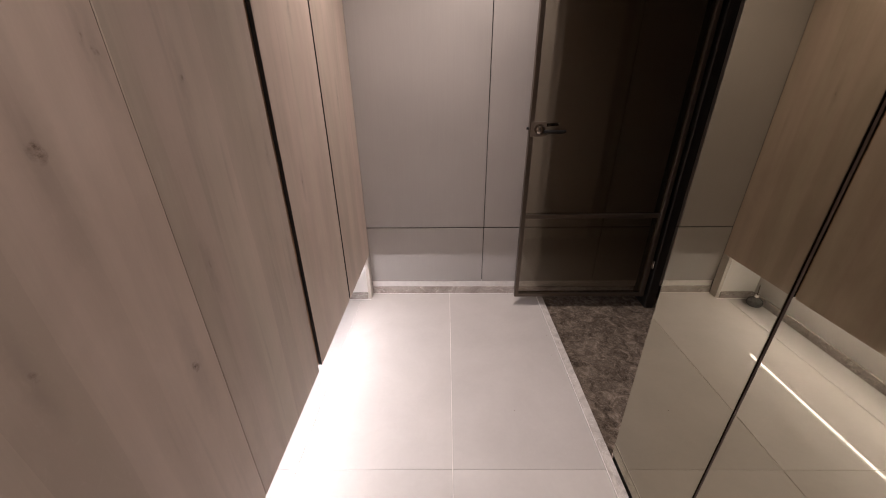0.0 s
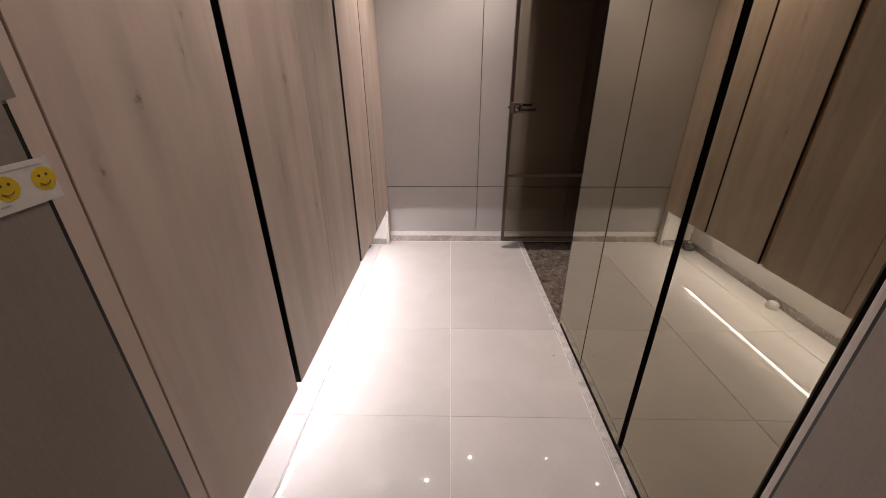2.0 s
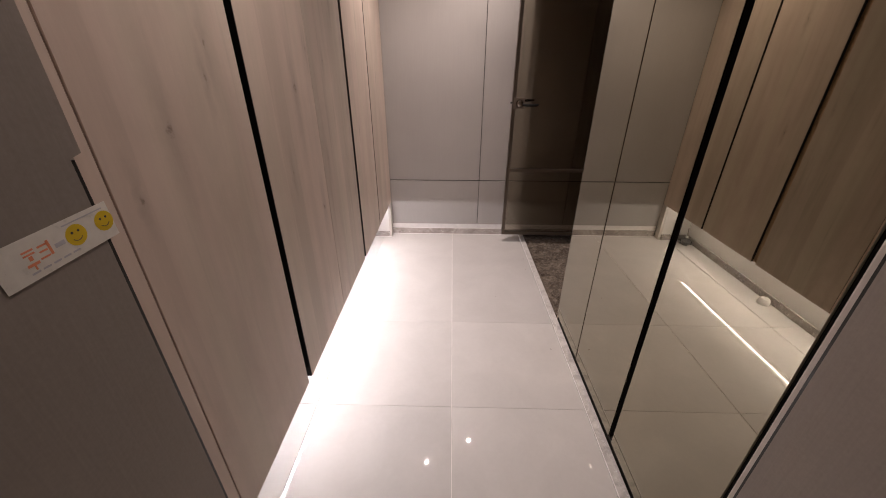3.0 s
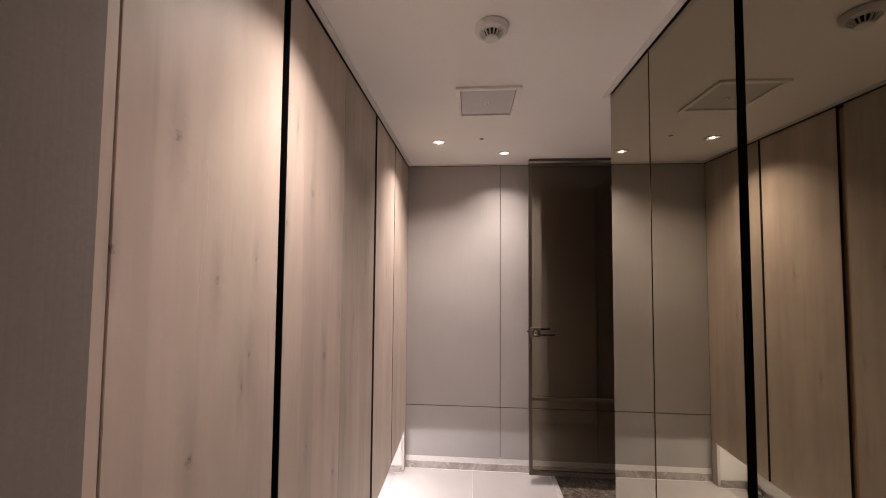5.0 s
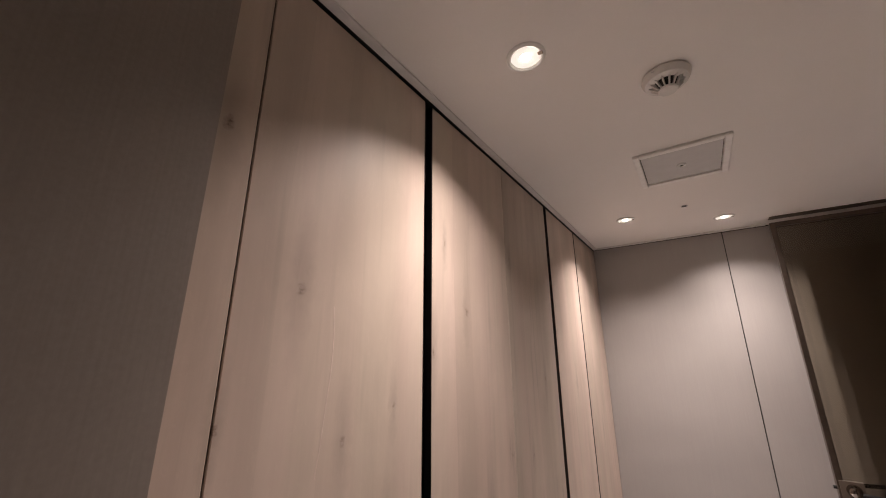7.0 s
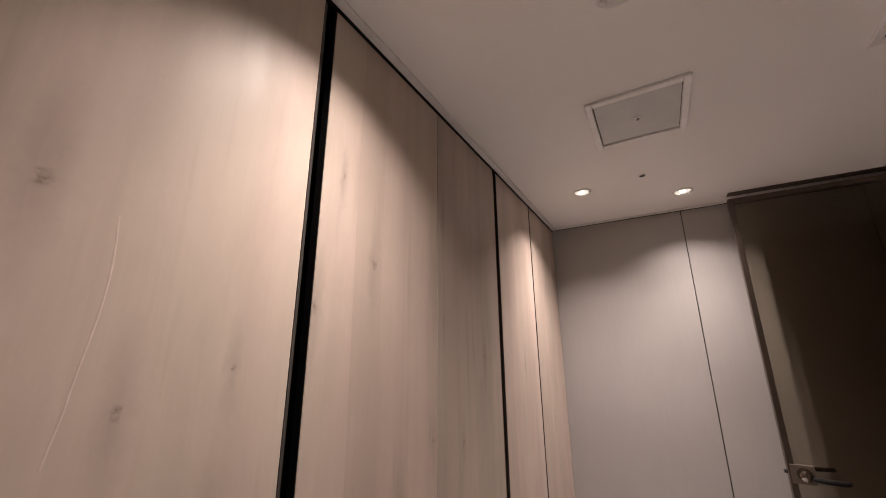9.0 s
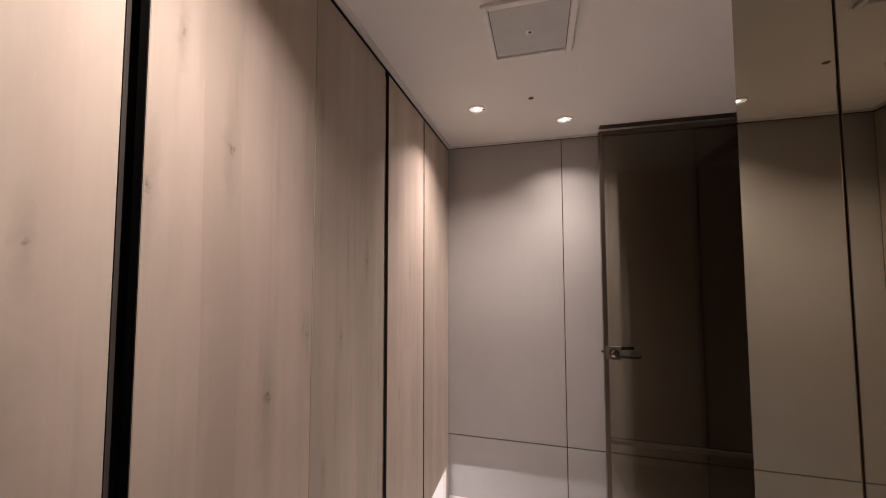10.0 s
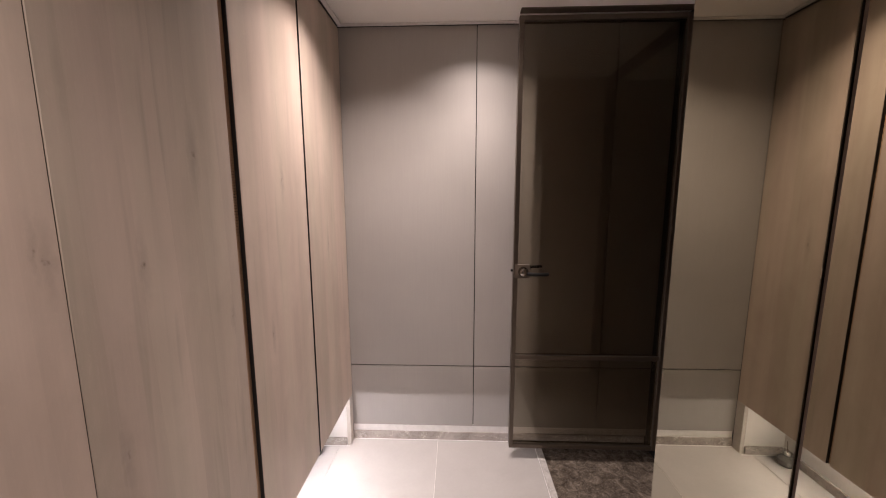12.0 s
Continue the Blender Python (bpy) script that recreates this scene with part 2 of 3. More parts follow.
SKIRT_STONE = stone_material("grey_veined_stone", (0.30, 0.262, 0.238), (0.44, 0.392, 0.362), (0.54, 0.50, 0.47), 7.0, 0.3, 0.7)
TRIM_STONE = stone_material("pale_veined_stone", (0.49, 0.465, 0.445), (0.66, 0.63, 0.605), (0.78, 0.755, 0.735), 16.0, 0.2, 0.6)
BRONZE = plain_material("dark_bronze_metal", (0.13, 0.105, 0.085), 0.34, 0.85, 0.08, 60)
BRONZE_DARK = plain_material("blackened_metal", (0.03, 0.026, 0.023), 0.4, 0.6)
CHROME = plain_material("polished_steel", (0.62, 0.58, 0.54), 0.16, 1.0, 0.04, 40, 0)
BLACK = plain_material("black_plastic", (0.012, 0.011, 0.011), 0.4)
KNOB = plain_material("dark_polished_steel", (0.30, 0.26, 0.23), 0.14, 1.0, 0.05, 40, 0)
LEVER = plain_material("matt_black_metal", (0.010, 0.009, 0.009), 0.5, 0.0, 0.1, 80, 0)
LEVER.node_tree.nodes["Principled BSDF"].inputs["Specular IOR Level"].default_value = 0.2
WHITE_PLASTIC = plain_material("white_plastic", (0.76, 0.74, 0.71), 0.42)
GREY_BOARD = plain_material("pale_grey_board", (0.62, 0.61, 0.605), 0.6, 0.0, 0.03)
HATCH_WHITE = plain_material("white_enamel", (0.93, 0.91, 0.89), 0.4)
LID_GREY = plain_material("grey_lid_board", (0.64, 0.63, 0.625), 0.6, 0.0, 0.04)
JAMB = plain_material("beige_jamb_paint", (0.36, 0.31, 0.27), 0.5)
CREAM = plain_material("cream_frame_paint", (0.58, 0.53, 0.49), 0.5)
MIRROR = mirror_material("bronze_mirror", (0.355, 0.325, 0.25))
SMOKED = glass_material("smoked_bronze_glass", (0.755, 0.725, 0.665))
BULB = glow_material("lit_lamp", (1.0, 0.90, 0.80), 60.0)
REFLECTOR = glow_material("lit_reflector", (1.0, 0.88, 0.76), 0.65)
LED = glow_material("lit_led_diffuser", STRIP_COLOUR, STRIP_GLOW)
TAPE = plain_material("white_paper_tape", (0.86, 0.82, 0.76), 0.30, 0, 0.05, 80)
YELLOW = plain_material("yellow_print", (0.80, 0.56, 0.02), 0.45)
ORANGE = plain_material("orange_red_print", (0.84, 0.30, 0.16), 0.45)
INK = plain_material("dark_print", (0.06, 0.055, 0.06), 0.5)
STRIP_EDGE = plain_material("pale_bronze_metal", (0.17, 0.138, 0.112), 0.4, 0.5, 0.06, 60)
GAP_BROWN = plain_material("dark_brown_edge", (0.055, 0.034, 0.024), 0.6)
VENT = plain_material("brown_vent_mesh", (0.55, 0.36, 0.23), 0.6)
PALE_GRAIN = plain_material("pale_grain", (0.60, 0.485, 0.420), 0.6, 0, 0.1, 60, 0)
PULL = plain_material("anodised_grey_pull", (0.060, 0.052, 0.046), 0.6, 0.0)
PALE_INK = plain_material("pale_violet_print", (0.58, 0.56, 0.60), 0.5)
GREY_GLASS = plain_material("dark_grey_bottle", (0.17, 0.16, 0.15), 0.18, 0.0, 0.2, 90)
REED = plain_material("reed_stick", (0.20, 0.15, 0.11), 0.7)


# ---------- mesh helpers ----------
def box_bm(a, b, bevel=0.0, segments=1):
    bm = bmesh.new()
    bmesh.ops.create_cube(bm, size=1)
    for v in bm.verts:
        v.co = Vector([(a[i] + b[i]) / 2 + v.co[i] * (b[i] - a[i]) for i in range(3)])
    if bevel:
        bmesh.ops.bevel(bm, geom=bm.edges[:], offset=bevel, segments=segments, affect="EDGES", profile=0.5)
    return bm


def lathe_bm(centre, profile, axis="Z", segments=40):
    """Turns a profile of (radius, height) about an axis through centre."""
    bm = bmesh.new()
    rings = []
    for r, h in profile:
        ring = []
        for i in range(segments):
            a = 2 * math.pi * i / segments
            p = (r * math.cos(a), r * math.sin(a), h)
            if axis == "Y":
                p = (p[0], p[2], p[1])
            elif axis == "X":
                p = (p[2], p[0], p[1])
            ring.append(bm.verts.new(Vector(centre) + Vector(p)))
        rings.append(ring)
    for lo, hi in zip(rings, rings[1:]):
        for i in range(segments):
            j = (i + 1) % segments
            bm.faces.new((lo[i], lo[j], hi[j], hi[i]))
    if profile[0][0] > 1e-6:
        bm.faces.new(rings[0])
    if profile[-1][0] > 1e-6:
        bm.faces.new(rings[-1])
    bmesh.ops.remove_doubles(bm, verts=bm.verts[:], dist=1e-6)
    bmesh.ops.recalc_face_normals(bm, faces=bm.faces[:])
    return bm


def tube_bm(points, radius, segments=12, squash=1.0):
    """A round bar along points."""
    bm = bmesh.new()
    rings = []
    pts = [Vector(p) for p in points]
    for i, p in enumerate(pts):
        d = (pts[min(i + 1, len(pts) - 1)] - pts[max(i - 1, 0)]).normalized()
        up = Vector((0, 0, 1)) if abs(d.z) < 0.9 else Vector((0, 1, 0))
        s = d.cross(up).normalized()
        u = s.cross(d).normalized()
        rings.append([bm.verts.new(p + radius * (math.cos(2 * math.pi * k / segments) * s + squash * math.sin(2 * math.pi * k / segments) * u)) for k in range(segments)])
    for lo, hi in zip(rings, rings[1:]):
        for k in range(segments):
            j = (k + 1) % segments
            bm.faces.new((lo[k], lo[j], hi[j], hi[k]))
    bm.faces.new(rings[0])
    bm.faces.new(rings[-1])
    bmesh.ops.recalc_face_normals(bm, faces=bm.faces[:])
    return bm


def merge_bm(*bms):
    out = bmesh.new()
    for b in bms:
        me = bpy.data.meshes.new("tmp")
        b.to_mesh(me)
        b.free()
        out.from_mesh(me)
        bpy.data.meshes.remove(me)
    return out


def mesh_object(name, bm, material, smooth=False):
    me = bpy.data.meshes.new(name)
    bm.to_mesh(me)
    bm.free()
    me.materials.append(material)
    if smooth:
        me.shade_smooth()
        me.set_sharp_from_angle(angle=radians(35))
    return new(name, me)


def thing(name, at, label, category, group=""):
    """An Empty at the thing's base; its parts hang under it."""
    ob = new(name)
    ob.empty_display_size = 0.05
    ob.location = at
    return tagged(ob, label, category, group)


def part(name, bm, material, parent, label="", smooth=False):
    ob = mesh_object(name, bm, material, smooth)
    ob.parent = parent
    if parent.type == "EMPTY":
        ob.matrix_parent_inverse = Matrix.Translation(parent.location).inverted()
    return tagged(ob, label)


def structure(name, bm, material, label="", category="", smooth=False):
    return tagged(mesh_object(name, bm, material, smooth), label, category or name.split("_")[0], kind="structure")


# ---------- the large structure ----------
floor = structure("floor", box_bm((-1.0, SOUTH, -0.12), (0.64, 0.10, -0.0026)), GROUT, "pale grout bed under polished cream floor tiles", "floor")
entry = structure("floor_entry", box_bm((0.687, -1.30, -0.12), (2.7, 0.10, -0.012)), DARK_STONE, "dark brown veined stone floor of the entrance", "floor")
structure("floor_base", box_bm((0.64, SOUTH, -0.12), (0.6865, 0.10, -0.03)), GROUT, "plain bed under the stone edging", "floor")
structure("floor_back", box_bm((0.687, SOUTH, -0.12), (2.7, -1.30, -0.02)), GROUT, "plain floor under the mirrored cabinets", "floor")
structure("trim", box_bm((0.6485, -2.62, -0.03), (0.6860, 0.0, 0.003), 0.002), TRIM_STONE, "pale veined stone strip edging the floor tiles", "trim")

north = structure("wall_north", box_bm((-1.0, 0.012, -0.1), (2.8, 0.14, 2.6)), BLACK, "wall clad in matt warm grey panels with thin dark joints", "wall")
structure("wall_west", box_bm((-0.90, -2.56, 0), (BACK, 0.012, 2.6)), WHITE_WALL, "white wall behind the floating cabinets", "wall")
structure("wall_west_front", box_bm((-0.90, SOUTH, 0), (-0.412, -2.545, 2.6), 0.003), JAMB, "cream painted opening jamb beside the wooden cabinets", "wall")
structure("wall_east_front", box_bm((0.627, SOUTH, -0.02), (1.60, -2.516, 2.6), 0.003), CREAM, "cream painted opening jamb beside the mirrored cabinets", "wall")
# added behind the camera, never seen; white so that it bounces light forward
structure("wall_south", box_bm((-1.0, SOUTH - 0.1, -0.1), (1.7, SOUTH, 2.6)), WHITE_WALL, "unseen white wall added to close the passage and bounce light", "wall")
structure("wall_entry_east", box_bm((2.6, -2.6, -0.1), (2.7, 0.02, 2.6)), GREY_PANEL, "plain wall of the dark entrance", "wall")
structure("wall_entry_south", box_bm((1.42, -2.55, -0.02), (2.6, -1.26, 2.6)), GREY_PANEL, "plain wall of the dark entrance", "wall")
structure("ceiling", box_bm((-1.0, SOUTH - 0.1, CEIL), (2.8, 0.14, CEIL + 0.2)), CEIL_PAINT, "smooth white painted ceiling", "ceiling")
crown = merge_bm(
    box_bm((WEST + 0.003, -2.545, CEIL - 0.007), (WEST + 0.028, -0.0285, CEIL), 0.002),
    box_bm((WEST + 0.003, -0.028, CEIL - 0.007), (0.48, -0.003, CEIL), 0.002),
    box_bm((EAST - 0.028, -2.545, CEIL - 0.007), (EAST - 0.003, -1.1675, CEIL), 0.002),
    box_bm((EAST - 0.0025, -1.1925, CEIL - 0.007), (1.29, -1.1675, CEIL), 0.002))
structure("trim_ceiling", crown, TRIM_PAINT, "slim white moulding along the ceiling edge", "trim")

# flat black strips on the ceiling: the gaps' shade put in as colour
shade_strips = merge_bm(
    box_bm((WEST - 0.048, -2.545, CEIL - 0.004), (WEST + 0.0028, -0.003, CEIL - 0.0003)),
    box_bm((EAST - 0.0028, -2.545, CEIL - 0.004), (EAST + 0.028, -1.195, CEIL - 0.0003)),
    box_bm((WEST + 0.003, -0.0028, CEIL - 0.004), (0.48, 0.011, CEIL - 0.0003)))
structure("trim_shadow_gap", shade_strips, BLACK, "black strips standing in for the shade between cabinet tops and ceiling", "trim")

# white reveal and stone skirting under the wall panels
structure("trim_reveal", box_bm((WEST, 0.005, 0.055), (1.9, 0.0115, 0.105)), TRIM_PAINT, "white reveal strip below the wall panels", "trim")
structure("baseboard_north", box_bm((WEST, -0.001, 0.0), (1.32, 0.0115, 0.055), 0.0015), SKIRT_STONE, "low grey veined stone skirting", "baseboard")
structure("baseboard_west", box_bm((BACK, -2.54, 0.0), (BACK + 0.012, -0.0745, 0.050), 0.0015), SKIRT_STONE, "low grey veined stone skirting", "baseboard")
structure("baseboard_west_end", box_bm((BACK + 0.0125, -0.074, 0.0), (WEST - 0.022, -0.062, 0.050), 0.0015), SKIRT_STONE, "low grey veined stone skirting", "baseboard")

# white sealant beads along the skirting and the stone edging
sealant = merge_bm(
    box_bm((WEST + 0.001, -0.0065, 0.0002), (0.6470, -0.0015, 0.0045), 0.0012),
    box_bm((BACK + 0.013, -0.0790, 0.0002), (WEST - 0.001, -0.0745, 0.0040), 0.0012),
    box_bm((0.6445, -2.55, 0.0004), (0.6480, -0.007, 0.0042), 0.0012))
structure("trim_sealant", sealant, SEALANT, "thin white sealant bead along the floor edges", "trim")

# frame of the opening to the entrance, whose glass door stands open
frame_x = 1.325
door_1 = structure("door_1", merge_bm(
    box_bm((frame_x, -0.165, -0.012), (frame_x + 0.055, 0.0, CEIL), 0.003),
    box_bm((frame_x, -1.225, -0.012), (frame_x + 0.055, -1.17, CEIL), 0.003),
    box_bm((frame_x, -1.17, CEIL - 0.055), (frame_x + 0.055, -0.165, CEIL), 0.003)),
    BRONZE_DARK, "dark metal frame of the entrance doorway", "door frame")

# slim brown strip drawn as the shadow line on the ceiling over the open door
structure("trim_door_head", box_bm((0.480, -0.158, CEIL - 0.004), (frame_x, -0.100, CEIL - 0.0005), 0.002), STRIP_EDGE, "slim brown strip standing in for the shadow line above the open glass door", "trim")


# ---------- floating wooden cabinets ----------
def ribs_bm(y0, y1, depth):
    """Many small cross fins, one above the other."""
    vs, fs = [], []
    for i in range(int((TOP - UNDER - 0.008) / 0.0045)):
        z, k = UNDER + 0.004 + i * 0.0045, len(vs)
        a, b = (WEST - depth - 0.008, y0 + 0.0012, z), (WEST - depth, y1 - 0.0024, z + 0.0032)
        vs += [(x, y, zz) for x in (a[0], b[0]) for y in (a[1], b[1]) for zz in (a[2], b[2])]
        fs += [tuple(k + q for q in f) for f in ((0, 1, 3, 2), (4, 6, 7, 5), (0, 4, 5, 1), (2, 3, 7, 6), (0, 2, 6, 4), (1, 5, 7, 3))]
    me = bpy.data.meshes.new("tmp")
    me.from_pydata(vs, [], fs)
    bm = bmesh.new()
    bm.from_mesh(me)
    bpy.data.meshes.remove(me)
    return bm


def pull_bm(y0, y1):
    """Sloping metal edge on the near side of a finger-pull gap."""
    ym = y0 + 0.36 * (y1 - y0)
    bm = bmesh.new()
    rings = [[bm.verts.new((x, y, z)) for x, y in ((WEST - 0.0015, y0), (WEST - 0.0100, ym), (WEST - 0.0125, ym), (WEST - 0.021, y0))] for z in (UNDER, TOP)]
    for k in range(4):
        bm.faces.new((rings[0][k], rings[0][(k + 1) % 4], rings[1][(k + 1) % 4], rings[1][k]))
    bm.faces.new(rings[0])
    bm.faces.new(rings[1])
    bmesh.ops.recalc_face_normals(bm, faces=bm.faces[:])
    return bm


def tall_cabinet(y_far, y_near, doors, vent, label, pull=False):
    """A floating unit: carcass, its doors, and the finger-pull channel at its near side."""
    cab = thing("tall_cabinet", ((BACK + WEST) / 2, (y_far + y_near) / 2, UNDER), label, "cabinet", "floating wooden cabinets")
    part("body", box_bm((BACK, y_near, UNDER + 0.016), (WEST - 0.051, y_far, CEIL)), CARCASS, cab, "dark cabinet carcass")
    part("underside", box_bm((BACK, y_near, UNDER + 0.010), (WEST - 0.022, y_far, UNDER + 0.0155)), WHITE_PLASTIC, cab, "white cabinet underside")
    for d0, d1, *veneer in doors:
        part("door", box_bm((WEST - 0.021, d1, UNDER), (WEST, d0, TOP), 0.0012), veneer[0] if veneer else OAK, cab)
    if vent:
        depth = 0.034 if pull else 0.013
        part("vent_channel", box_bm((WEST - depth - 0.013, vent[0], UNDER), (WEST - depth - 0.0085, vent[1], TOP)), BLACK if pull else GAP_BROWN, cab, "dark recessed channel")
        if not pull:
            part("ribs", ribs_bm(*vent, depth), VENT, cab, "brown ribs in the channel")
        part("edge_cap", box_bm((WEST - 0.0200, vent[1] - 0.0020, UNDER), (WEST - 0.0010, vent[1] - 0.0002, TOP)), BLACK, cab, "black door edge")
        if pull:
            part("finger_pull", pull_bm(*vent), PULL, cab, "grey metal finger-pull edge")
    return cab


tall_cabinet(-0.060, -0.540, [(-0.002, -0.523)], (-0.540, -0.523), "floating greige oak cabinet next to the grey wall")
tall_cabinet(-0.540, -1.047, [(-0.541, -1.012)], (-1.047, -1.012), "narrow floating greige oak cabinet door, closed")
wide_cabinet = tall_cabinet(-1.047, -2.010, [(-1.052, -1.5235, OAK_GREY), (-1.5255, -1.976)], (-2.010, -1.976), "wide floating greige oak cabinet with two closed doors", True)
part("edge_band", box_bm((WEST - 0.012, -1.5253, UNDER + 0.001), (WEST - 0.0015, -1.5237, TOP - 0.001)), GAP_BROWN, wide_cabinet, "brown edge band between the doors")
near_cabinet = tall_cabinet(-2.010, -2.545, [(-2.012, -2.457)], None, "floating greige oak cabinet beside the opening jamb")

line = [(WEST, -2.279 + 0.006 * math.sin(5.0 * u + 0.2) - 0.060 * max(0.0, u - 0.80) ** 1.3, 1.80 - 0.275 * u) for u in np.linspace(0, 1, 41)]
part("grain_ridge", tube_bm(line, 0.00025, 8, 5.0), PALE_GRAIN, near_cabinet, "fine raised grain line")
part("edge_band", box_bm((WEST - 0.0080, -2.4596, 0.0), (WEST - 0.0035, -2.4571, TOP - 0.002)), GAP_BROWN, near_cabinet, "dark brown door edge")

filler = thing("filler_panel", (WEST, -2.5, 0), "upright oak filler strip beside the cabinet", "panel")
part("board", box_bm((WEST - 0.021, -2.5445, 0.0), (WEST, -2.4597, TOP), 0.0012), OAK, filler)
end_panel = thing("end_panel", (WEST, -0.03, 0), "white end panel carrying the floating cabinets at the wall", "panel")
part("leg_board", box_bm((BACK, -0.061, 0.0), (WEST - 0.0215, 0.0, UNDER + 0.0095)), WHITE_WALL, end_panel)
part("leg_face", box_bm((WEST - 0.021, -0.061, 0.0), (WEST, -0.0015, UNDER - 0.0012), 0.001), CREAM, end_panel, "cream faced edge")


def light_strip(y0, y1):
    s = thing("light_strip", (-0.655, (y0 + y1) / 2, UNDER + 0.010), "lit white light strip under the floating cabinets", "light", "strips under the cabinets")
    u = UNDER + 0.010
    # the upright lip is unseen, added to hold light off the back wall
    part("profile", merge_bm(box_bm((-0.673, y0, u - 0.003), (-0.647, y1, u - 0.0003), 0.0006),
                             box_bm((-0.673, y0, UNDER - 0.007), (-0.670, y1, u - 0.0035), 0.0006)), WHITE_PLASTIC, s, "slim white profile with an unseen lip added to shield the back wall")
    bm = bmesh.new()
    rings = [[bm.verts.new((x, y, z)) for x, z in ((-0.6695, u - 0.0038), (-0.6695, UNDER - 0.003), (-0.6680, UNDER - 0.0035), (-0.6640, UNDER + 0.003), (-0.6640, u - 0.0038))] for y in (y0 + 0.002, y1 - 0.002)]
    for k in range(5):
        bm.faces.new((rings[0][k], rings[0][(k + 1) % 5], rings[1][(k + 1) % 5], rings[1][k]))
    bm.faces.new(rings[0])
    bm.faces.new(rings[1])
    bmesh.ops.recalc_face_normals(bm, faces=bm.faces[:])
    part("diffuser", bm, LED, s, "glowing diffuser")


light_strip(-0.900, -0.262)
light_strip(-1.610, -0.913)
light_strip(-2.150, -1.625)


# ---------- mirrored cabinets ----------
def mirror_cabinet(y_far, y_near, d0, d1, label, band=False):
    cab = thing("mirror_cabinet", ((EAST + 1.30) / 2, (y_far + y_near) / 2, 0), label, "cabinet", "mirrored cabinets")
    part("body", box_bm((EAST + 0.030, y_near, 0.0), (1.32, y_far, CEIL)), CARCASS, cab, "dark cabinet carcass")
    part("plinth", box_bm((EAST + 0.006, y_near, -0.018), (EAST + 0.029, y_far, 0.022)), BRONZE_DARK, cab, "dark recessed plinth")
    door = part("door", box_bm((EAST + 0.006, d1, 0.024), (EAST + 0.029, d0, TOP)), BRONZE_DARK, cab, "dark door backing")
    if band:
        part("edge_band", box_bm((EAST + 0.0035, d1 - 0.0066, 0.024), (EAST + 0.0058, d1 - 0.0004, TOP - 0.002)), GAP_BROWN, cab, "dark brown door edge")
    part("mirror", box_bm((EAST, d1 + 0.001, 0.025), (EAST + 0.0055, d0 - 0.001, TOP - 0.001), 0.0008), MIRROR, door, "bronze tinted mirror sheet")


mirror_cabinet(-1.203, -1.560, -1.197, -1.5565, "narrow full-height cabinet faced with bronze mirror", True)
mirror_cabinet(-1.560, -2.010, -1.5635, -1.994, "full-height cabinet door faced with bronze mirror")
mirror_cabinet(-2.010, -2.470, -2.022, -2.461, "full-height bronze mirror cabinet beside the opening jamb")
side = thing("side_panel", (1.0, -1.197, 0), "oak side panel closing the mirrored cabinets", "panel")
part("board", box_bm((EAST + 0.001, -1.2025, 0.0), (1.324, -1.1975, CEIL - 0.001)), OAK, side)
edge = thing("edge_strip", (EAST, -2.5, 0), "cream painted filler strip beside the mirrors", "panel")
part("board", box_bm((EAST - 0.008, -2.5155, 0.0), (EAST + 0.03, -2.474, TOP), 0.006, 3), CREAM, edge, smooth=True)


# ---------- protective sheets and tape on the jambs ----------
def jamb_sheets(x0, x1, edge_y):
    """One sheet whose upper half reaches further round the edge."""
    sh = thing("protective_sheet", ((x0 + x1) / 2, -3.3, 0), "grey protective sheet covering the opening jamb", "sheet", "protective sheets")
    step, top = 1.258, CEIL - 0.003
    outline = ((-4.2, 0.005), (edge_y - 0.014, 0.005), (edge_y - 0.014, step), (edge_y + 0.002, step + 0.004), (edge_y + 0.006, top), (-4.2, top))
    bm = bmesh.new()
    rings = [[bm.verts.new((x, y, z)) for y, z in outline] for x in (x0, x1)]
    for k in range(6):
        bm.faces.new((rings[0][k], rings[0][(k + 1) % 6], rings[1][(k + 1) % 6], rings[1][k]))
    bm.faces.new(rings[0])
    bm.faces.new(rings[1])
    bmesh.ops.recalc_face_normals(bm, faces=bm.faces[:])
    part("sheet", bm, SHEET, sh)
    # black strip added where the gap beside the sheet's lower edge is in shade
    part("edge_gasket", box_bm((x0 + 0.001, edge_y - 0.0135, 0.005), (x1 - 0.001, edge_y - 0.0085, step - 0.002)), BLACK, sh, "thin black strip standing in for the shade in the gap beside the sheet")


jamb_sheets(-0.4115, -0.405, -2.545)
jamb_sheets(0.620, 0.6265, -2.522)


def disc_bm(centre, r, x0, x1):
    return lathe_bm(centre, [(0, x0), (r, x0), (r, x1), (0, x1)], "X", 28)


